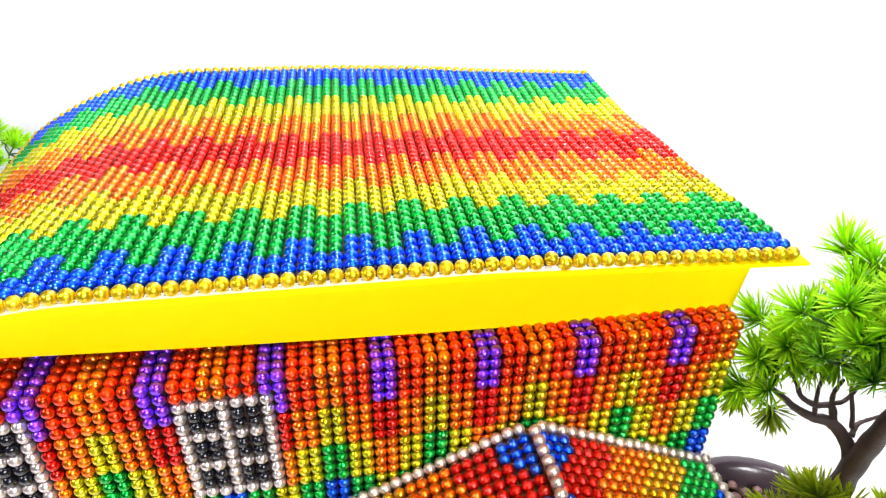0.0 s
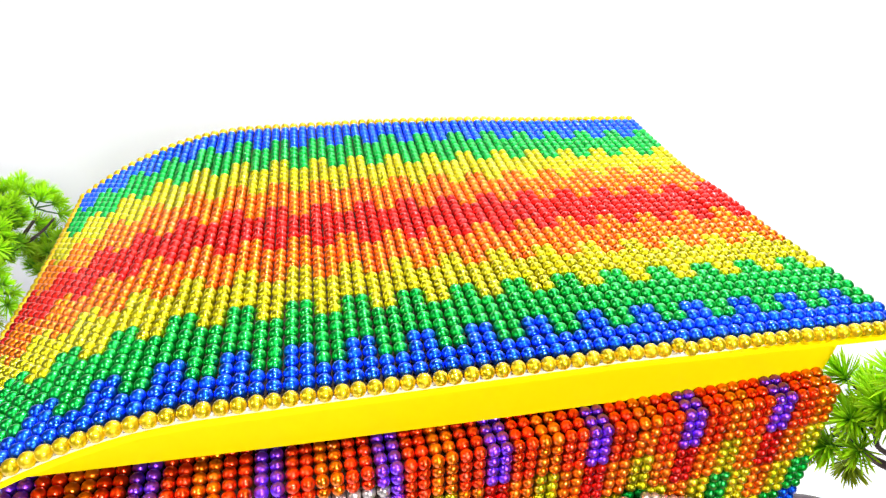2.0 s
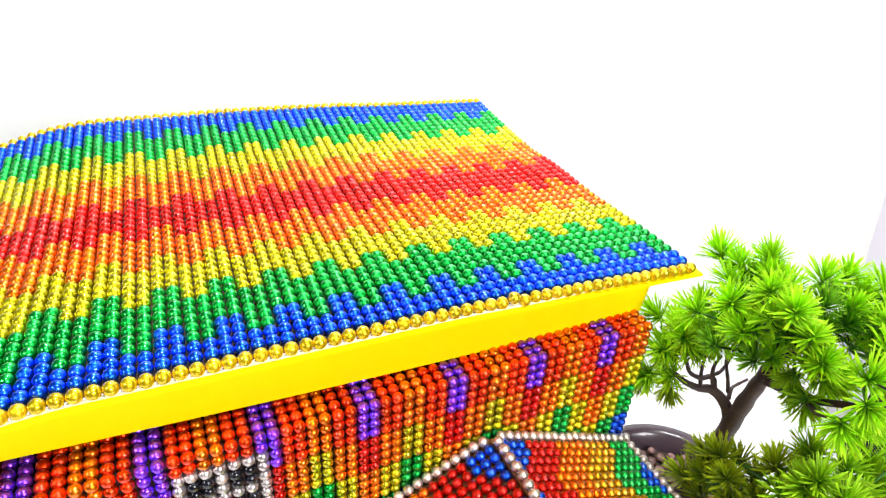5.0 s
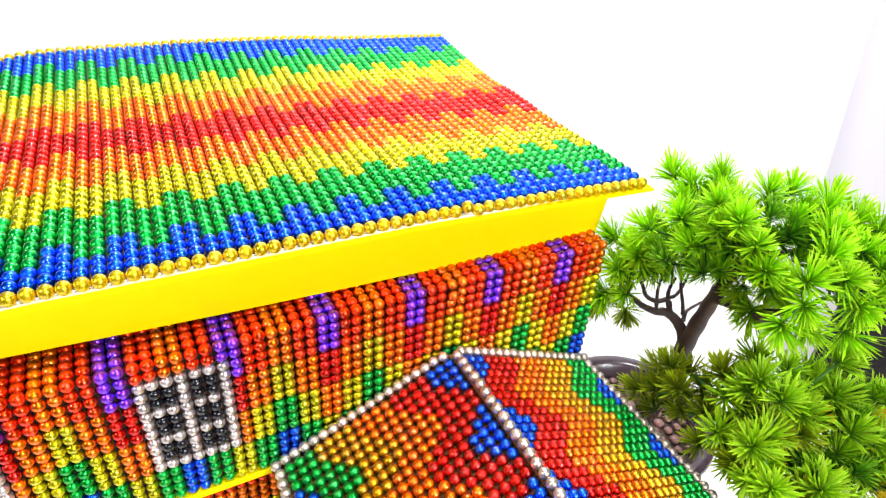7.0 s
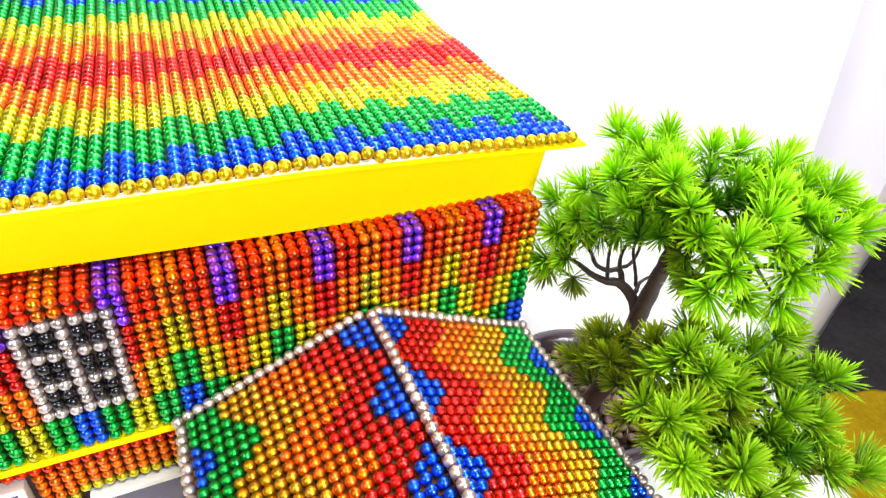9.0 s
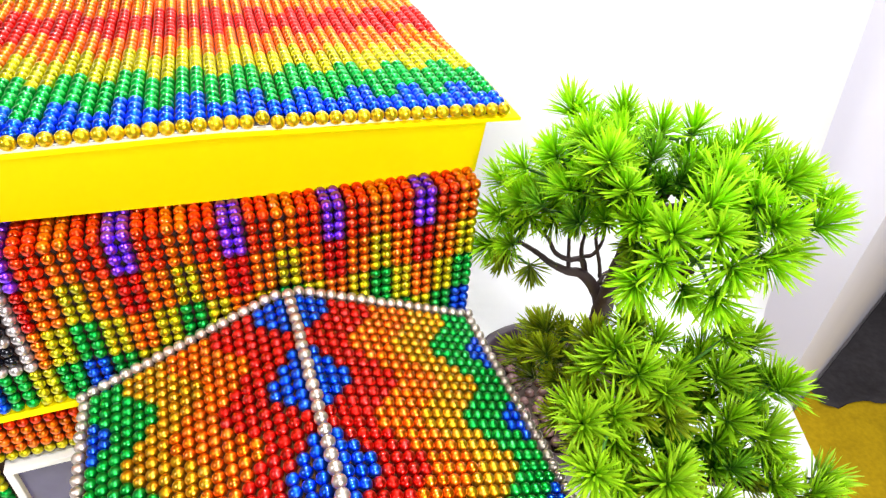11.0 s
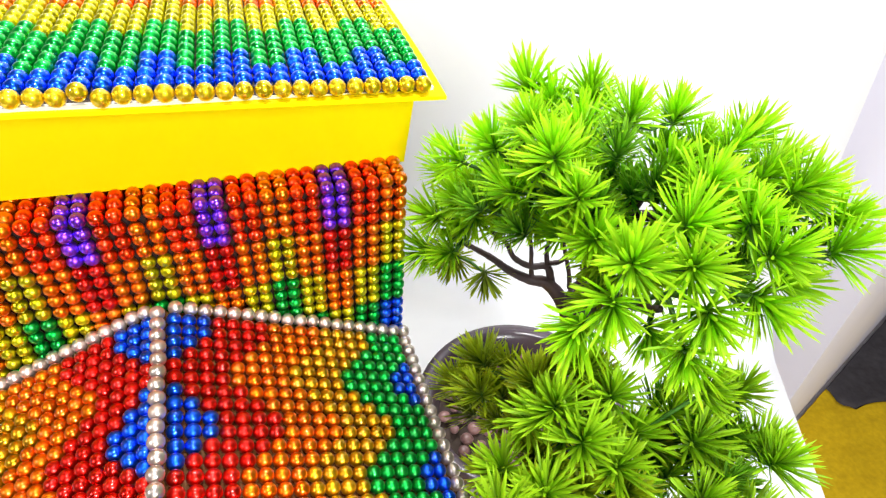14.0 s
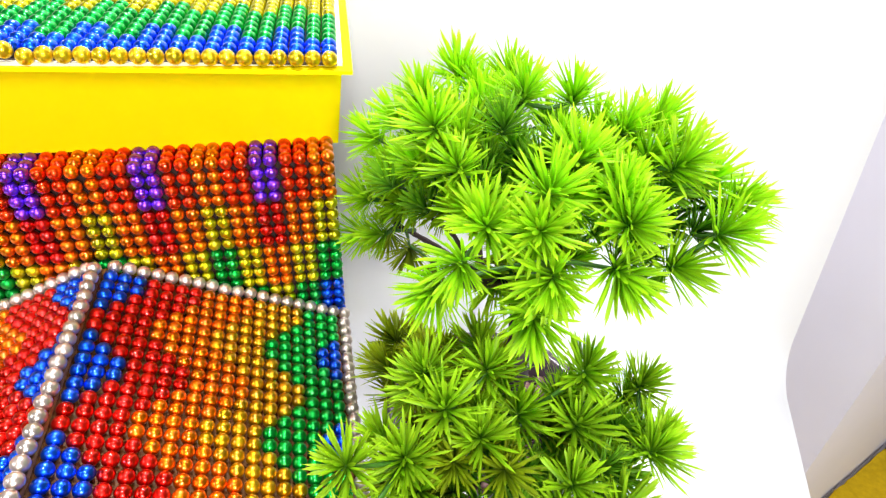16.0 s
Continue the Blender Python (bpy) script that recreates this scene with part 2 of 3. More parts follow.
def lay_balls(parent, balls, near, singles=300, fine=1e9, jitter=0.00006, size=1.0):
    """Lays balls, given as (x, y, z, code): the ones nearest to a place as pieces of their own, the rest in one mesh."""
    pos = np.array([b[:3] for b in balls]) + shake.normal(0, jitter, (len(balls), 3))
    order = np.argsort(((pos - np.array(near)) ** 2).sum(1))
    for i in order[:singles]:
        ob = link("ball", BALLS[balls[i][3]], parent)
        ob.location = pos[i]
        ob.scale = (size, size, size)
        ob.rotation_euler = shake.uniform(0, 6.28, 3)
    verts, faces, index, n = [], [], [], 0
    for i in order[singles:]:
        v, f = SHAPES[3 if np.linalg.norm(pos[i] - np.array(near)) < fine else 2]
        verts.append(v * R_BALL * size + pos[i])
        faces.append(f + n)
        index.append(np.full(len(f), CODES.index(balls[i][3])))
        n += len(v)
    if verts:
        link("ball_cover", solid("ball_cover", np.concatenate(verts), np.concatenate(faces), list(PAINT.values()), np.concatenate(index)),
             parent, kind="stuff")


# ---- the room and the table ----
TABLE = -0.03
FLOOR = -0.40
ALONG = Vector((0.926, 0.378))
FACING = Vector((0.378, -0.926))
FOOT = Vector((0.769, 0.206))
CORNER = FOOT - ALONG * 0.377
part("floor", box((-1.8, -1.8, FLOOR - 0.05), (2.6, 2.6, FLOOR)), FLOOR_PAINT)


def wall_between(name, a, b, mat, z0=FLOOR, z1=1.75, thick=0.04):
    """A wall with thickness that stands on the line from a to b."""
    a, b = Vector((*a, 0)), Vector((*b, 0))
    along = (b - a).normalized()
    out = Vector((along.y, -along.x, 0)) * thick
    bm = bmesh.new()
    low = [bm.verts.new(p + Vector((0, 0, z0))) for p in (a, b, b + out, a + out)]
    high = [bm.verts.new(p + Vector((0, 0, z1))) for p in (a, b, b + out, a + out)]
    bm.faces.new(low[::-1])
    bm.faces.new(high)
    for i in range(4):
        bm.faces.new((low[i], low[(i + 1) % 4], high[(i + 1) % 4], high[i]))
    bmesh.ops.recalc_face_normals(bm, faces=bm.faces)
    return tagged(part(name, bm, mat), kind="structure")


tagged(bpy.data.objects["floor"], label="pale lilac-grey floor", kind="structure")
wall_between("wall_east", CORNER, (-0.1, 1.35), WALL_PAINT)
wall_between("wall_side", CORNER + ALONG * 2.05, CORNER, WALL_PAINT)
# Unseen walls and ceiling, added to close the room and darken reflections.
wall_between("wall_north", (-1.8, 2.4), (2.4, 2.4), ROOM_PAINT)
wall_between("wall_west", (-1.8, -1.8), (-1.8, 2.4), ROOM_PAINT)
wall_between("wall_south", (2.4, -1.8), (-1.8, -1.8), ROOM_PAINT)
wall_between("wall_far_east", (2.4, 2.4), (2.4, -1.8), ROOM_PAINT)
tagged(part("ceiling", box((-1.8, -1.8, 1.75), (2.6, 2.6, 1.8)), CEILING_PAINT), kind="structure")



# one shaggy carpet in two colours, its straight edge along the foot of the wall
def colour_change(d):
    """Where the yellow ends, measured along the wall's foot, at the distance d from it."""
    return -0.086 + 0.004 * math.sin(d * 160) if d < 0.052 else -0.062 + 1.2 * (d - 0.055) + 0.010 * abs(math.sin((d - 0.052) * 85))


def shag(start, stop, thick):
    """A sheet of tufted pile between two ends, which depend on the distance from the wall."""
    rows = []
    for i in range(80):
        d = 0.005 + 1.0 * (i / 79) ** 1.6
        row = []
        for j in range(90):
            k = start(d) + (stop(d) - start(d)) * j / 89
            p = FOOT + ALONG * k + FACING * d
            lump = noise.noise((p.x * 45, p.y * 45, 0.0)) * 0.5 + noise.noise((p.x * 120, p.y * 120, 3.0)) * 0.3
            row.append((p.x, p.y, FLOOR + thick * (1 + 0.5 * lump)))
        rows.append(row)
    return sheet(rows, thick * 0.45, flip=True)


rug = new("rug")
rug.location = (*(FOOT + FACING * 0.4), FLOOR)
tagged(rug, label="shaggy carpet, mustard yellow beside charcoal grey, on pale floor", category="rug")
for name, ends, mat, note in (("yellow_field", (lambda d: -0.78, colour_change), CARPET, "mustard yellow shaggy pile"),
                              ("grey_field", (lambda d: colour_change(d) + 0.001, lambda d: 1.65), DARK_PILE, "charcoal grey shaggy pile")):
    ob = part(name, shag(*ends, 0.010), mat, rug, note, smooth=True)
    ob.location = -rug.location

# white paper that lies on the table and sweeps up behind
TURN = 0.435
AHEAD = Vector((math.sin(TURN), math.cos(TURN), 0))
RIGHT = Vector((math.cos(TURN), -math.sin(TURN), 0))


def paper_profile(w):
    """Place ahead and height of the paper at the length w."""
    start, r, most = 0.150, 0.035, 1.378
    if w < start:
        return w, TABLE
    a = min((w - start) / r, most)
    rest = max(0.0, (w - start) - r * most)
    return start + r * math.sin(a) + rest * math.cos(most), TABLE + r * (1 - math.cos(a)) + rest * math.sin(most)


rows = []
for w in [-0.62, -0.3, 0.0, 0.1, *[0.150 + 0.0035 * k for k in range(0, 16)], 0.3, 0.45, 0.62]:
    go, h = paper_profile(w)
    rows.append([tuple(RIGHT * u + AHEAD * go + Vector((0, 0, h))) for u in (-1.1, -0.8, -0.5, -0.2, 0.0, 0.15, 0.262)])
paper = part("backdrop", sheet(rows, 0.0012, flip=True), WHITE_PAPER, smooth=False)
tagged(paper, label="white seamless paper sweeping up behind the model", kind="structure")
paper.data.polygons.foreach_set("use_smooth", [True] * len(paper.data.polygons))

bm = box((-0.95, -0.55, TABLE - 0.034), (0.235, 0.14, TABLE - 0.0022), bevel=0.003)
table = new("low_table")
table.matrix_world = Matrix.Rotation(-TURN, 4, "Z")
tagged(table, label="low white table under the backdrop paper", category="table")
part("tabletop", bm, FRAME_WHITE, table)
for lx in (-0.9, 0.17):
    for ly in (-0.5, 0.08):
        part("leg", box((lx, ly, FLOOR), (lx + 0.045, ly + 0.045, TABLE - 0.036), bevel=0.003), FRAME_WHITE, table)

# ---- the model house ----
house = new("model_house")
house.location = (0, 0, TABLE)
tagged(house, label="rainbow model house of magnetic balls over yellow card", category="model house")


def under(ob):
    """Keeps a part where it was drawn although its thing stands on the table."""
    ob.location.z -= TABLE
    return ob


# roof surface: arched along x, a droop past the left bend, rising a little to the back
ROOF_X = 0.0030
COLS, ROWS = 69, 44
BEND = -0.230


def skew(row):
    """The columns lean to the right towards the back."""
    return 0.00021 * row


def sag(row):
    """The sheet of balls sinks a little behind its front edge and rises again at the back."""
    u = min(1.0, max(0.0, row / 22))
    return -0.0036 * u * u * (3 - 2 * u) + 0.0056 * max(0.0, (row - 28) / 16) ** 1.5


def roof_z(x, row):
    z = 0.2451 + sag(row) * (1 - 0.4 * min(1.0, max(0.0, (-0.12 - x) / 0.1))) - 0.018 * (1 - 0.02 * max(row, 0)) * max(0.0, -0.11 - max(x, BEND))
    z -= 0.0006 * max(0.0, 1 - row / 7)
    z += 0.0030 * max(0.0, (row - 26) / 18) * min(1.0, max(0.0, (-0.07 - x) / 0.1))
    if x > BEND:
        return z - 0.045 * max(0.0, x - BEND - 0.130)
    return z - 3.3 * (BEND - x) ** 2


def along_roof():
    """x for each column, spaced along the bent surface."""
    xs, x, gone = [], ROOF_X, 0.0
    step = 0.0002
    for c in range(COLS + 4):
        while gone < c * 0.00497:
            slope = (roof_z(x + step, 0) - roof_z(x, 0)) / step
            x -= step / math.sqrt(1 + slope * slope)
            gone += step
        xs.append(x)
    return xs


ROOF_XS = along_roof()


def roof_y(row, x=0.0):
    """The rows lie slightly askew to the wall."""
    return -0.0097 + (0.0005 if row else 0.0) - 0.0013 * max(0.0, 1 - row / 7) + 0.00499 * row + 0.0174 * (0.003 - max(x, -0.26)) + 0.028 * max(0.0, -0.10 - max(x, -0.26))


def roof_code(col, row):
    if row == 0 or row == ROWS:
        return "D"
    low = (4, 9, 14, 19, 23, 28, 33, 38, 43) if (col // 2) % 2 else (2, 7, 12, 17, 25, 30, 35, 40, 43)
    for n, top in enumerate(low):
        if row <= top:
            return "BGYOROYGB"[n]
    return "B"


def roof_grid(dz, x0, x1, y0, y1, n=60, m=24, back=0.0):
    """Points of a board under the balls; its front edge draws back towards the right end by the given rows."""
    grid = []
    for i in range(n + 1):
        x = x0 + (x1 - x0) * i / n
        start = y0 + back * min(1.0, max(0.0, (x + 0.075) / 0.07))
        rs = [start + (y1 - start) * j / m for j in range(m + 1)]
        grid.append([(x + skew(r), roof_y(0, x) + r * 0.00500, roof_z(x, r) + dz) for r in rs])
    return grid


main_roof = under(part("main_roof", sheet(roof_grid(-0.0032, 0.0068, -0.333, -0.12, 44.7, back=0.55), 0.0011), WHITE_FOAM, house,
                       "white board under rows of rainbow balls"))
under(part("roof_underlay", sheet(roof_grid(-0.0042, 0.0098, -0.3325, -0.42, 44.6), 0.0011), YELLOW_CARD, house))
# Sheet added above the white board so that the ball gaps look shaded.
part("backing", sheet(roof_grid(-0.0025, 0.0052, -0.330, 0.2, 44.3), 0.0006), ROOF_GAP_SHADE, main_roof, "thin brown sheet added as shade between the balls")
balls = []
for c in range(COLS):
    for r in range(ROWS + 1):
        x = ROOF_XS[c]
        z = roof_z(x, r)
        y = roof_y(r, x)
        if r == 0:
            z += {18: 0.0013, 17: -0.0006}.get(c, 0.0)
        if 16 <= r <= 27 and c <= 4:
            z += 0.0014 * math.sin(math.pi * (r - 15) / 13) * (1 if c < 4 else 0.4)
        balls.append((x + skew(r), y, z, roof_code(c, r)))
for r in range(ROWS + 1):
    balls.append((ROOF_XS[COLS] + skew(r), roof_y(r, ROOF_XS[COLS]), roof_z(ROOF_XS[COLS], r), "D"))
lay_balls(main_roof, balls, (-0.05, -0.006, 0.24), fine=0.24, size=1.005)


# yellow box below the roof
def box_low(x):
    return 0.1990 - 0.019 * x + 0.09 * x * x


FRONT = 0.0115
front_rows = []
for i in range(41):
    x = 0.0045 - 0.3045 * i / 40
    lean = 0.0035 * (1 - i / 40)
    top = roof_z(x, 4) - 0.0058
    front_rows.append([(x + lean * k, FRONT - 0.002 * k, box_low(x) + (top - box_low(x)) * k) for k in (0, 0.25, 0.5, 0.75, 1)])
roof_box = under(part("roof_box", sheet(front_rows, 0.002, flip=True), YELLOW_CARD, house, "bright yellow card fascia"))
side_rows = []
for j in range(21):
    y = FRONT + 0.002 + 0.19 * j / 20
    side_rows.append([(0.0045 + 0.0035 * k, y, box_low(0) + (roof_z(0.003, y / 0.005) - 0.0058 - box_low(0)) * k) for k in (0, 1)])
under(part("roof_box_side", sheet(side_rows, 0.002), YELLOW_CARD, house))
under(part("roof_box_back", box((-0.245, 0.2045, 0.20), (0.003, 0.2065, 0.2345)), YELLOW_CARD, house))


# upper storey: a panel faced with columns of balls, with a ledge on top
WALL_COLS = 62
upper = under(part("upper_wall", box((-0.3115, 0.0028, 0.1225), (0.0022, 0.17, 0.1974)), WALL_GAP_SHADE, house,
                   "panel faced with red, orange, purple and green balls"))
BANDS = ("OYGB", "VOYG", "PROY", "VOYG")
WINDOWS = (37, 53)


def wall_code(c, r):
    if c < 0:
        return "V"
    return BANDS[(c // 2) % 4][min(3, max(0, r) // 4)]


def wall_x(c):
    return -c * D + 0.0006 * math.sin(math.pi * min(1.0, max(0.0, (c - 9) / 50))) + 0.0002 * math.sin(c * 0.9)


balls = []
for c in range(WALL_COLS):
    for r in range(-5, 16):
        x = wall_x(c)
        if r < 0:
            balls.append((x, -r * 0.0049, 0.2002, wall_code(c, 0)))
        elif not any(w <= c <= w + 6 and 2 <= r <= 11 for w in WINDOWS):
            y = -0.0016 if (c, r) == (17, 1) else 0.0
            balls.append((x, y, 0.2 - r * 0.00497, wall_code(c, r)))
lay_balls(upper, balls, (-0.07, -0.02, 0.17), size=0.99)
for w in WINDOWS:
    x0, x1 = wall_x(w + 6), wall_x(w)
    win = under(part("window", box((x0 - 0.002, 0.0012, 0.2 - 11 * D - 0.002), (x1 + 0.002, 0.0026, 0.2 - 2 * D + 0.002)), WALL_GAP_SHADE, house,
                     "small six-pane window of white and black balls"))
    for c in range(7):
        for r in range(10):
            ob = link("ball", BALLS["W" if c % 3 == 0 or r % 3 == 0 else "K"], win)
            ob.location = (wall_x(w + c) + shake.normal(0, 0.0001), shake.normal(0, 0.0002), 0.2 - (2 + r) * 0.00497)

under(part("floor_slab", box((-0.3135, -0.0016, 0.1186), (0.002, 0.17, 0.1222), bevel=0.0004), YELLOW_CARD, house))

# lower storey
LOW_Y = 0.009
lower = under(part("lower_wall", box((-0.3115, LOW_Y + 0.0028, TABLE), (0.0, 0.15, 0.1184)), WALL_GAP_SHADE, house,
                   "panel faced with red, orange, yellow and green balls"))
FRAMES = ((-0.2145, -0.172, 0.0812), (-0.279, -0.2350, 0.102))
balls = []
for c in range(31, 62):
    for r in range(1, 24):
        x, z = -c * D, 0.1158 - r * 0.00497
        if any(a - 0.001 < x < b + 0.001 and z < top + 0.001 for a, b, top in FRAMES):
            continue
        turn = (3, 6, 10, 14, 30) if c < 44 else (3, 7, 11, 15, 30)
        balls.append((x, LOW_Y, z, "VOYGB"[next(n for n, last in enumerate(turn) if r < last)]))
lay_balls(lower, balls, (-0.19, -0.02, 0.10), fine=0.1, size=0.975)
for a, b, top in FRAMES:
    f = LOW_Y - 0.0048
    fr = under(part("framed_window", box((a + 0.003, f + 0.0035, 0.005), (b - 0.003, f + 0.0050, top - 0.0034)), GLASS, house, "dark window pane in a white frame"))
    bm = box((a, f, top - 0.0032), (b, LOW_Y + 0.002, top), bevel=0.0004)
    box((a, f, 0.0055), (a + 0.0032, LOW_Y + 0.002, top - 0.0034), 0.0004, bm)
    box((b - 0.0032, f, 0.0055), (b, LOW_Y + 0.002, top - 0.0034), 0.0004, bm)
    box((a, f, 0.002), (b, LOW_Y + 0.002, 0.0053), 0.0004, bm)
    part("window_frame", bm, FRAME_WHITE, fr, "white plastic frame")

# porch with a gable roof whose ridge runs out from the wall
RIDGE = Vector((-0.0845, 0, 0.1635))
FALL = math.atan2(0.0375, 0.0860)
LINES = 32
porch = under(part("porch_body", box((-0.158, -0.158, TABLE), (-0.012, -0.0065, 0.118)), YELLOW_CARD, house))
BLUE = (3, 3, 2, 1, 0, 0, 1, 2)


def porch_code(m, k):
    b = BLUE[m % 8]
    return "BROAGB"[0 if k < b else min(5, 1 + (k - b) // 4)]


for way in (1, -1):
    down = Vector((way * math.cos(FALL), 0, -math.sin(FALL)))
    nor = Vector((way * math.sin(FALL), 0, math.cos(FALL)))
    a = RIDGE - nor * 0.0026
    grid = [[tuple(a + down * s + Vector((0, y, 0))) for y in (-0.1665, -0.12, -0.08, -0.04, -0.0035)] for s in (0.0, 0.03, 0.06, 0.0965)]
    slope = under(part("porch_roof", sheet(grid, 0.0014, flip=way < 0), PORCH_GAP_BOUNCE, house, "sloping panel of rainbow balls edged with silver balls"))
    balls = []
    for m in range(LINES):
        for k in range(18):
            p = RIDGE + down * (0.0042 + 0.00492 * k)
            balls.append((p.x, -0.0098 - m * 0.00497, p.z, porch_code(m, k)))
    lay_balls(slope, balls, (-0.05, -0.05, 0.15), fine=0.2, size=0.975)
    for k in range(1, 20):
        p = RIDGE + down * (0.00492 * k) + nor * 0.0006
        ob = link("ball", BALLS["S"], slope)
        ob.location = (p.x, -0.0050 + shake.normal(0, 0.0002), p.z + 0.0006)
    for m in range(LINES):
        p = RIDGE + down * (0.0042 + 0.00492 * 18 + 0.0004)
        ob = link("ball", BALLS["S"], slope)
        ob.location = (p.x + shake.normal(0, 0.0002), -0.0098 - m * 0.00497, p.z)
cap = under(part("porch_ridge", tube([(-0.0845, -0.0075, 0.1630), (-0.0845, -0.170, 0.1630)], [0.0012, 0.0012], 8), PORCH_GAP_BOUNCE, house, "ridge line of silver balls"))
for m in range(LINES + 1):
    ob = link("ball", BALLS["S"], cap)
    ob.location = (-0.0845 + shake.normal(0, 0.0002), -0.0105 - m * 0.00497, 0.1667)


# ---- potted trees ----
def tuft_mesh(seed, mat, count=70):
    """A tuft of flat pointed needles that spray from one node."""
    rnd = random.Random(seed)
    verts, faces, tip = [], [], []
    lean = rnd.uniform(0, 6.28)
    for k in range(count):
        u = (k + 0.5) / count
        tilt = radians(4 + 86 * u ** 0.75) + rnd.uniform(-0.16, 0.16)
        turn = k * 2.39996 + rnd.uniform(-0.3, 0.3)
        d = Vector((math.sin(tilt) * math.cos(turn), math.sin(tilt) * math.sin(turn), math.cos(tilt)))
        side = d.cross(Vector((0, 0, 1)))
        side = side.normalized() if side.length > 0.05 else Vector((1, 0, 0))
        side = (Matrix.Rotation(rnd.uniform(-0.7, 0.7), 3, d) @ side).normalized()
        up = side.cross(d).normalized()
        long = rnd.uniform(0.0095, 0.0129) * (1 + 0.12 * math.cos(turn - lean))
        wide, deep = rnd.uniform(0.00044, 0.00056), 0.00018
        sag = rnd.uniform(-0.0022, 0.0012)
        base = len(verts)
        start = Vector((0, 0, -0.0035 * u))
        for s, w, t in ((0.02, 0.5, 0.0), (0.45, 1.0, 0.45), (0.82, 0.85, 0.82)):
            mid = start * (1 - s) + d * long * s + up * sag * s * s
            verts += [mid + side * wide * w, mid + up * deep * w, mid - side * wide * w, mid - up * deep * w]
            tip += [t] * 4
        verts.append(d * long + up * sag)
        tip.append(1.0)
        for ring in (0, 4):
            for q in range(4):
                a, b = base + ring + q, base + ring + (q + 1) % 4
                faces += [(a, b, b + 4), (a, b + 4, a + 4)]
        for q in range(4):
            faces.append((base + 8 + q, base + 8 + (q + 1) % 4, base + 12))
    me = solid("needle_tuft", np.array([v[:] for v in verts]), np.array(faces), [mat])
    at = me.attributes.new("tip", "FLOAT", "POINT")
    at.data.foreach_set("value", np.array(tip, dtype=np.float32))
    me.polygons.foreach_set("use_smooth", np.zeros(len(faces), dtype=bool))
    return me


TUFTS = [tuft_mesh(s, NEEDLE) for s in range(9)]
SHADED_TUFTS = [tuft_mesh(s + 60, SHADED_NEEDLE, 66) for s in range(6)]
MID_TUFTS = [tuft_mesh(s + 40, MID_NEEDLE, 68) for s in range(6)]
OLIVE_TUFTS = [tuft_mesh(s + 20, OLIVE_NEEDLE, 66) for s in range(6)]


def lathe(profile, sides=48):
    bm = bmesh.new()
    rings = [[bm.verts.new((r * math.cos(2 * math.pi * k / sides), r * math.sin(2 * math.pi * k / sides), z)) for k in range(sides)] for r, z in profile]
    for a, b in zip(rings, rings[1:]):
        for k in range(sides):
            bm.faces.new((a[k], a[(k + 1) % sides], b[(k + 1) % sides], b[k]))
    bm.faces.new(rings[0][::-1])
    bm.faces.new(rings[-1])
    bmesh.ops.recalc_face_normals(bm, faces=bm.faces)
    return bm


POT_PLACE = Vector((0.078, 0.011, TABLE))


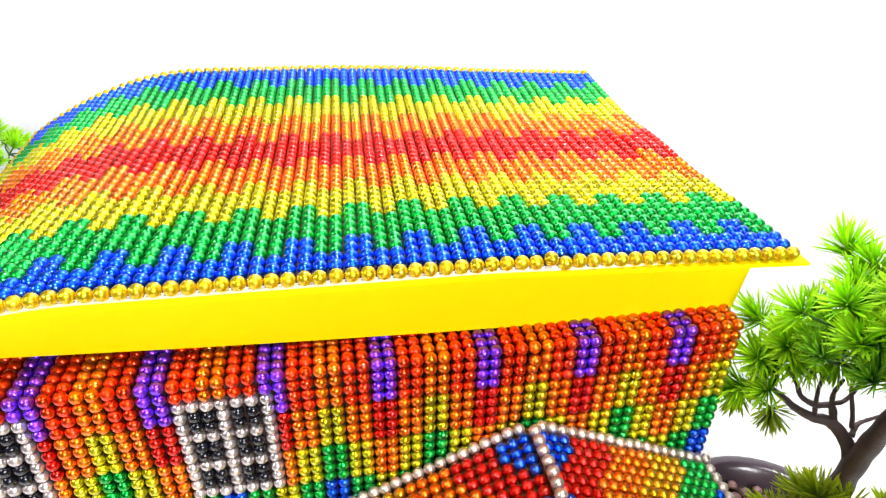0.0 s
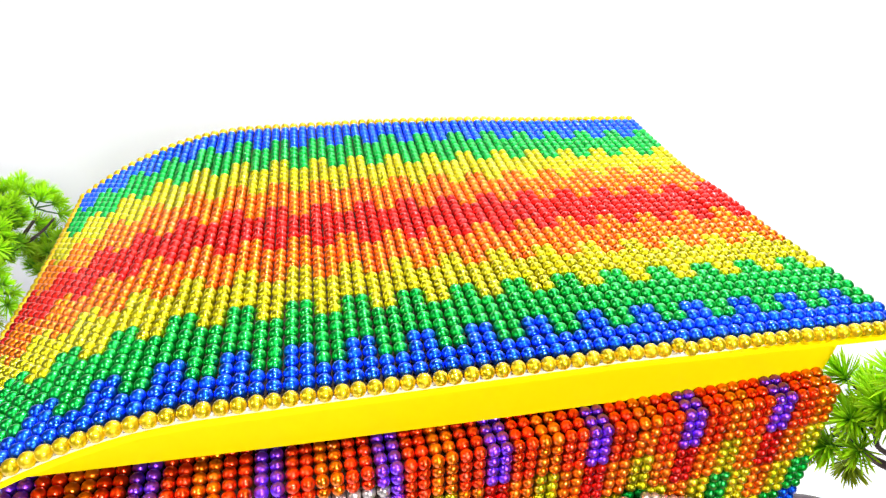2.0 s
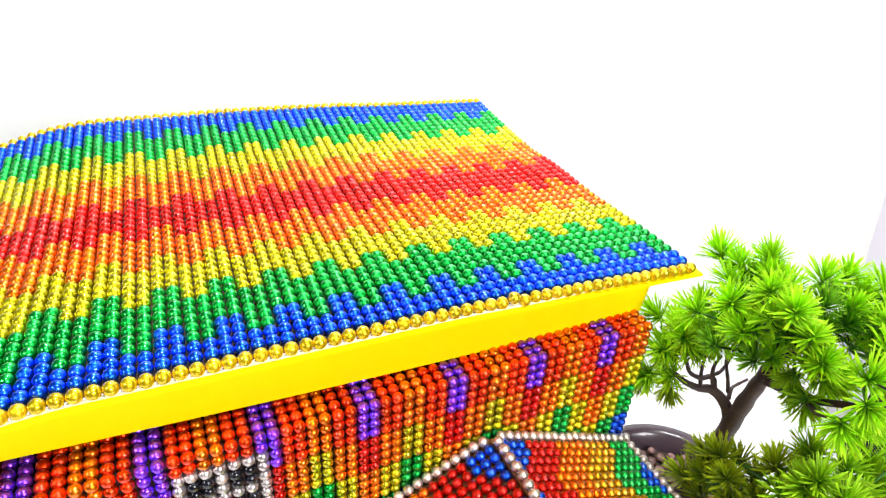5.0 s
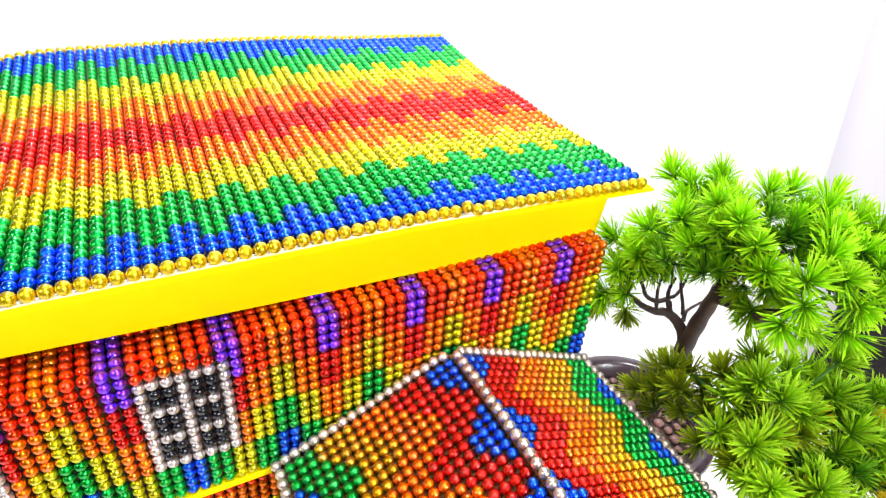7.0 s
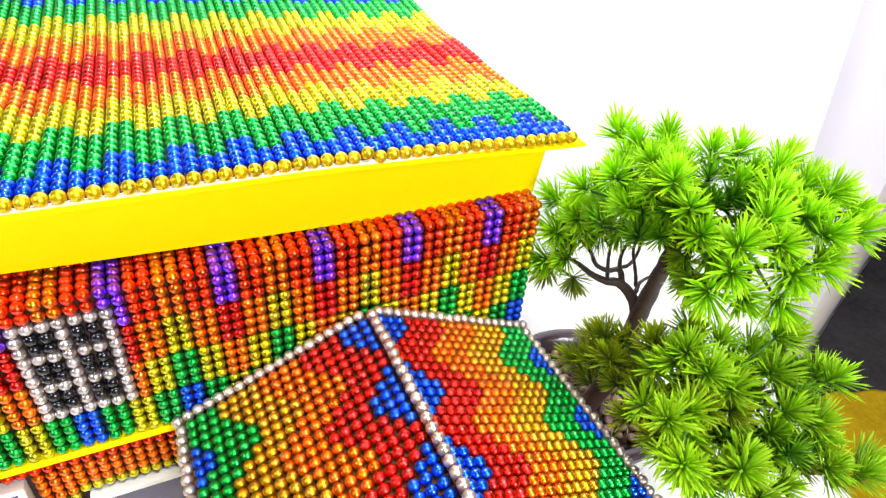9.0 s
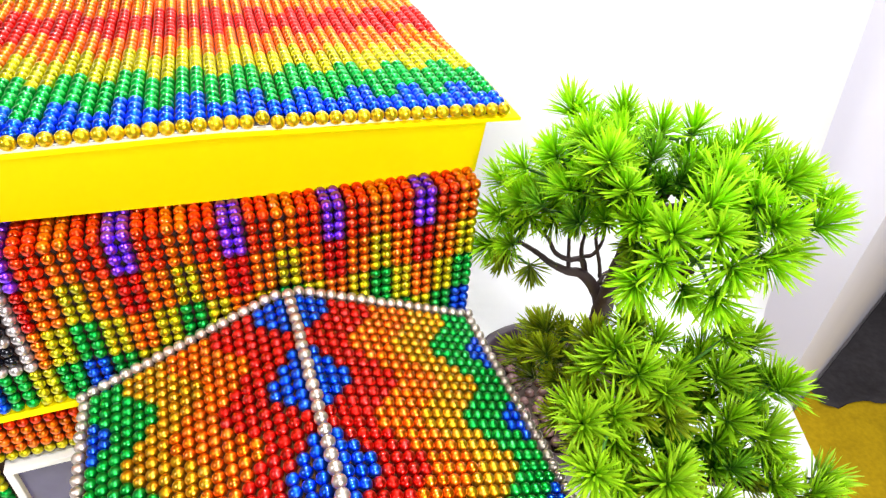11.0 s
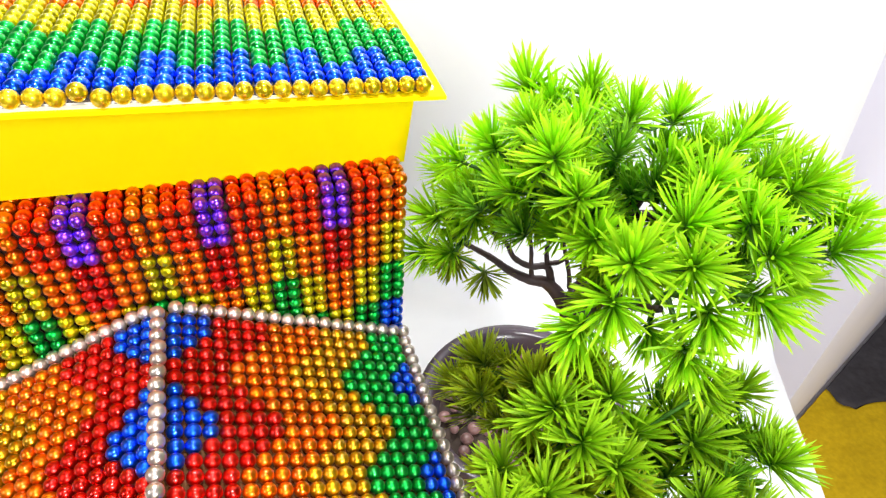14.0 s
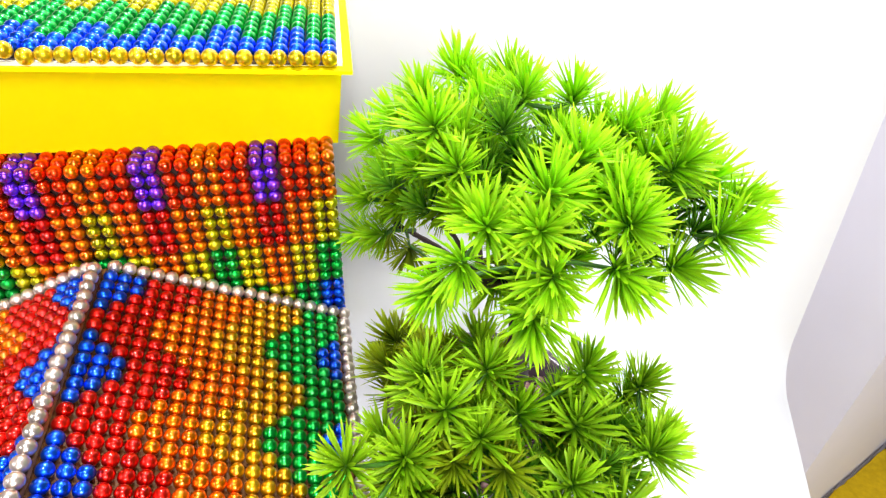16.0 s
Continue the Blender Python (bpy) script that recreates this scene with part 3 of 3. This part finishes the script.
def potted_tree(label):
    tree = new("potted_tree")
    tagged(tree, label=label, category="artificial tree")
    rnd = random.Random(11)
    part("pot", lathe([(0.036, 0.0), (0.041, 0.003), (0.050, 0.030), (0.0535, 0.049), (0.0585, 0.052), (0.0600, 0.0555), (0.0585, 0.0590),
                       (0.0535, 0.0595), (0.0500, 0.0560), (0.0470, 0.048), (0.0450, 0.040)]), POT_GLAZE, tree, "dark brown glazed round pot", smooth=True)
    part("soil", lathe([(0.0448, 0.036), (0.0462, 0.0445), (0.030, 0.047), (0.004, 0.0485)], 36), SOIL, tree)
    for k in range(90):
        a, r = k * 2.39996, 0.0445 * math.sqrt((k + 0.5) / 90)
        bm = bmesh.new()
        bmesh.ops.create_icosphere(bm, subdivisions=2, radius=rnd.uniform(0.0024, 0.0042))
        for v in bm.verts:
            v.co *= rnd.uniform(0.90, 1.08)
            v.co.z *= 0.7
        stone = part("pebble", bm, GRAVEL, tree, smooth=True)
        stone.location = (r * math.cos(a), r * math.sin(a), 0.0488)
        stone.rotation_euler = (0, 0, rnd.uniform(0, 6))
    main = bend([(0.0, -0.004, 0.044), (0.003, -0.012, 0.075), (0.004, -0.018, 0.110), (0.002, -0.020, 0.135), (0.000, -0.024, 0.158), (-0.003, -0.029, 0.180),
                 (-0.006, -0.034, 0.200), (-0.009, -0.044, 0.226), (-0.010, -0.052, 0.242)])
    n = len(main)
    part("trunk", tube(main, [0.0070 * (1 - 0.72 * (i / n) ** 1.2) + 0.0003 * math.sin(i * 1.3) for i in range(n)], 12), BARK, tree, "twisted dark brown trunk", smooth=True)

    def limb(points, r0, r1):
        line = bend(points, 5)
        n = len(line) - 1
        part("branch", tube(line, [r1 + (r0 - r1) * (1 - i / n) ** 1.3 + 0.0001 * math.sin(i * 2.3) for i in range(n + 1)], 8), BARK, tree, smooth=True)

    limb([(0.003, -0.019, 0.122), (0.001, -0.019, 0.145), (-0.003, -0.014, 0.156), (-0.008, -0.008, 0.161), (-0.015, -0.005, 0.162), (-0.025, -0.003, 0.168),
          (-0.033, -0.001, 0.175), (-0.042, 0.000, 0.182), (-0.053, 0.001, 0.190)], 0.0044, 0.0009)
    limb([(-0.005, -0.008, 0.159), (-0.008, -0.006, 0.169), (-0.015, -0.004, 0.169), (-0.023, -0.002, 0.174), (-0.028, -0.001, 0.183), (-0.040, -0.004, 0.196)], 0.0020, 0.0009)
    limb([(-0.014, -0.005, 0.162), (-0.015, -0.004, 0.169), (-0.016, -0.003, 0.178), (-0.020, -0.006, 0.190)], 0.0013, 0.0008)
    limb([(-0.008, -0.006, 0.168), (-0.010, -0.006, 0.178), (-0.013, -0.010, 0.190)], 0.0014, 0.0008)
    limb([(-0.009, -0.006, 0.171), (-0.001, -0.005, 0.170), (0.003, -0.005, 0.177), (0.000, -0.008, 0.190)], 0.0013, 0.0008)
    limb([(0.000, -0.015, 0.157), (0.004, -0.012, 0.160), (0.008, -0.011, 0.161), (0.013, -0.014, 0.167)], 0.0015, 0.0008)
    limb([(0.002, -0.012, 0.159), (0.001, -0.010, 0.167), (-0.003, -0.007, 0.182), (-0.006, -0.010, 0.194)], 0.0012, 0.0008)
    limb([(-0.006, -0.034, 0.200), (-0.010, -0.020, 0.222), (-0.016, -0.010, 0.240)], 0.0026, 0.0011)
    limb([(-0.008, -0.040, 0.214), (-0.028, -0.036, 0.230), (-0.044, -0.040, 0.242)], 0.0026, 0.0011)
    limb([(-0.009, -0.044, 0.226), (0.003, -0.060, 0.236), (0.014, -0.074, 0.240)], 0.0024, 0.0011)
    limb([(-0.004, -0.031, 0.188), (-0.016, -0.060, 0.205), (-0.026, -0.084, 0.226), (-0.028, -0.092, 0.234)], 0.0028, 0.0011)
    limb([(-0.016, -0.060, 0.205), (-0.040, -0.078, 0.222), (-0.050, -0.090, 0.234)], 0.0018, 0.0010)
    limb([(0.003, -0.014, 0.085), (-0.010, -0.040, 0.112), (-0.028, -0.072, 0.145), (-0.044, -0.090, 0.176)], 0.0036, 0.0013)
    limb([(-0.020, -0.058, 0.130), (-0.010, -0.084, 0.148), (-0.002, -0.104, 0.166)], 0.0028, 0.0012)
    limb([(-0.028, -0.072, 0.145), (-0.040, -0.096, 0.150), (-0.064, -0.110, 0.166)], 0.0024, 0.0012)
    limb([(-0.010, -0.084, 0.148), (-0.018, -0.112, 0.146), (-0.020, -0.128, 0.152)], 0.0022, 0.0012)
    limb([(-0.020, -0.128, 0.152), (0.002, -0.141, 0.154), (0.017, -0.147, 0.159)], 0.0018, 0.0011)
    limb([(-0.010, -0.040, 0.112), (-0.038, -0.050, 0.134), (-0.056, -0.056, 0.152)], 0.0024, 0.0012)

    twigs = bmesh.new()
    spots = []

    def put_tuft(p, axis, root, size, kinds):
        spots.append((p, axis, size, kinds))
        near = min([root, *[o - a * 0.003 for o, a, _, _ in spots[:-1]]], key=lambda o: (o - p).length + (0.0 if o.z < p.z + 0.004 else 0.02))
        root = near if (near - p).length < 0.8 * (root - p).length else root
        mid = root.lerp(p, 0.55) - axis * 0.003
        tube([root, mid, p - axis * 0.002, p], [0.0009, 0.0007, 0.0006, 0.0005], 5, twigs)

    def bough(root, tips, heart, fill=2, lift=0.3, kinds=TUFTS, under=SHADED_TUFTS):
        """Tufts at the ends of the twigs of one bough, which face away from the heart of the foliage, with more below
        and between them, most in darker needles as painted shade.
        """
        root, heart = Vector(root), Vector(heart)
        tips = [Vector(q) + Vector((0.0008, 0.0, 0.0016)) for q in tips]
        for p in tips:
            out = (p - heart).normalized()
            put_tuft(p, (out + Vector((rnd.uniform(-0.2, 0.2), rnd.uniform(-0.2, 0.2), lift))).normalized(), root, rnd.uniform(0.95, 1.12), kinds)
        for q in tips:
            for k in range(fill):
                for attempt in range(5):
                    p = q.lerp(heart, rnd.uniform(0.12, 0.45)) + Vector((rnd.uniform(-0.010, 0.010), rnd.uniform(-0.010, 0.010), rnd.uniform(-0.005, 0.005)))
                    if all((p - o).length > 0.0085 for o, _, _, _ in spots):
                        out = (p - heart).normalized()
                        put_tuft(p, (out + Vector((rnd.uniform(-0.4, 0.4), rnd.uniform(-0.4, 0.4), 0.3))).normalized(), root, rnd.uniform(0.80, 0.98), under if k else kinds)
                        break

    crown, skirt = (-0.018, -0.052, 0.212), (-0.032, -0.092, 0.140)
    bough((-0.016, -0.010, 0.240), [(-0.030, 0.000, 0.254), (-0.016, -0.018, 0.259), (-0.024, -0.008, 0.251), (-0.008, -0.012, 0.250), (-0.022, -0.026, 0.252), (-0.034, -0.014, 0.246)], crown, 2)
    bough((-0.044, -0.040, 0.242), [(-0.050, -0.058, 0.263), (-0.051, -0.045, 0.265), (-0.031, -0.039, 0.257), (-0.051, -0.039, 0.239), (-0.044, -0.041, 0.238), (-0.044, -0.065, 0.253),
                                    (-0.040, -0.072, 0.243), (-0.063, -0.021, 0.241), (-0.040, -0.052, 0.256), (-0.056, -0.032, 0.252)], crown, 3)
    bough((-0.010, -0.052, 0.242), [(-0.021, -0.048, 0.266), (-0.006, -0.049, 0.265), (-0.014, -0.078, 0.261), (-0.009, -0.075, 0.254), (-0.012, -0.060, 0.256)], crown, 3)
    bough((0.014, -0.074, 0.240), [(0.021, -0.053, 0.257), (0.008, -0.075, 0.259), (0.011, -0.085, 0.261), (0.031, -0.087, 0.249), (0.023, -0.096, 0.246), (0.014, -0.092, 0.232), (0.020, -0.068, 0.256), (0.024, -0.080, 0.252), (0.006, -0.062, 0.260)], crown, 3)
    bough((-0.028, -0.092, 0.234), [(-0.007, -0.091, 0.257), (-0.025, -0.087, 0.257), (-0.031, -0.099, 0.254), (-0.042, -0.091, 0.251), (-0.009, -0.102, 0.256)], crown, 0, 0.15)
    bough((-0.028, -0.092, 0.240), [(-0.011, -0.106, 0.244), (-0.050, -0.098, 0.245), (-0.056, -0.095, 0.235), (-0.030, -0.108, 0.246), (-0.034, -0.110, 0.235), (-0.028, -0.092, 0.222)],
          crown, 0, -0.5)
    bough((-0.044, 0.000, 0.186), [(-0.058, -0.017, 0.220), (-0.056, 0.005, 0.218), (-0.066, -0.013, 0.211), (-0.044, -0.010, 0.232), (-0.030, -0.018, 0.226), (-0.068, -0.010, 0.192)],
          (-0.040, -0.010, 0.205), 2, 0.2, under=TUFTS)
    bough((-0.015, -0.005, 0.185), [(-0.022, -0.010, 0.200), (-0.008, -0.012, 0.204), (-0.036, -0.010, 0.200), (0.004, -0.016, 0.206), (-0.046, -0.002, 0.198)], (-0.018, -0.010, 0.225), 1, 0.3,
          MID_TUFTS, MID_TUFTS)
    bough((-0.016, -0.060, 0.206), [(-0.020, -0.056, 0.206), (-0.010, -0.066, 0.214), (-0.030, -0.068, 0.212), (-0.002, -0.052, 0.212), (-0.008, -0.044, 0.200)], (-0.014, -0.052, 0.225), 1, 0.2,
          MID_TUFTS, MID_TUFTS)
    bough((-0.048, 0.000, 0.186), [(-0.045, 0.013, 0.163), (-0.036, -0.001, 0.163), (-0.056, 0.000, 0.182)], (-0.046, 0.004, 0.200), 0, -0.4, OLIVE_TUFTS)
    bough((-0.056, -0.056, 0.152), [(-0.061, -0.058, 0.180), (-0.058, -0.050, 0.170), (-0.063, -0.055, 0.164), (-0.064, -0.047, 0.155), (-0.053, -0.079, 0.192), (-0.052, -0.062, 0.178)],
          skirt, 2, 0.5, OLIVE_TUFTS, OLIVE_TUFTS)
    bough((-0.044, -0.090, 0.176), [(-0.058, -0.098, 0.208), (-0.054, -0.108, 0.204), (-0.040, -0.098, 0.206), (-0.045, -0.114, 0.197), (-0.057, -0.094, 0.199), (-0.038, -0.083, 0.199),
                                    (-0.030, -0.102, 0.189), (-0.013, -0.105, 0.208)], skirt, 2, 0.65, MID_TUFTS, OLIVE_TUFTS)
    bough((-0.064, -0.110, 0.166), [(-0.066, -0.114, 0.193), (-0.082, -0.118, 0.199), (-0.070, -0.097, 0.179), (-0.067, -0.112, 0.186), (-0.084, -0.132, 0.191), (-0.056, -0.138, 0.181)],
          skirt, 2, 0.65, MID_TUFTS, OLIVE_TUFTS)
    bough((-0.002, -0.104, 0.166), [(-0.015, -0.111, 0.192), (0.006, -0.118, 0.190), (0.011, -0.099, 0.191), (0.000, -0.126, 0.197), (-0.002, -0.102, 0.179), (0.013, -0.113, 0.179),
                                    (-0.009, -0.133, 0.181), (0.009, -0.096, 0.182), (-0.021, -0.126, 0.187)], skirt, 3, 0.65, MID_TUFTS, SHADED_TUFTS)
    bough((-0.020, -0.128, 0.152), [(-0.043, -0.130, 0.174), (-0.029, -0.142, 0.161), (0.017, -0.147, 0.161), (0.004, -0.153, 0.166), (-0.008, -0.146, 0.168), (-0.050, -0.146, 0.170)], skirt, 2, 0.65, MID_TUFTS, OLIVE_TUFTS)
    # Darker tufts below the skirt stand in for its shaded inside.
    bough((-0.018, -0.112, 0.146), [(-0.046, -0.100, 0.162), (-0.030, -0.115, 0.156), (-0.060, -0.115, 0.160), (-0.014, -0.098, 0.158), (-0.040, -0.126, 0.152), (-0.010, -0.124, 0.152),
                                    (-0.064, -0.130, 0.166), (-0.028, -0.086, 0.160), (-0.050, -0.112, 0.148), (-0.022, -0.106, 0.146)], skirt, 1, 0.6, SHADED_TUFTS)
    part("twig_net", twigs, TWIG, tree, smooth=True, kind="stuff")
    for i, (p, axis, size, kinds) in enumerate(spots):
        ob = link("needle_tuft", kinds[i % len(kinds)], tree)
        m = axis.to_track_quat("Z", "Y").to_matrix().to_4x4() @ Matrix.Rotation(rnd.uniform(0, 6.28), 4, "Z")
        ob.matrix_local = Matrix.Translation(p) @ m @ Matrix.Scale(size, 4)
    return tree


tree = potted_tree("artificial bonsai pine with lime green needle tufts in a brown pot")
tree.matrix_world = Matrix.Translation(POT_PLACE)
far_tree = copy_thing(tree, Matrix.Translation((-0.450, 0.275, TABLE)) @ Matrix.Rotation(radians(150), 4, "Z") @ Matrix.Scale(0.80, 4))
tagged(far_tree, label="artificial bonsai pine in a pot, standing behind the model house")
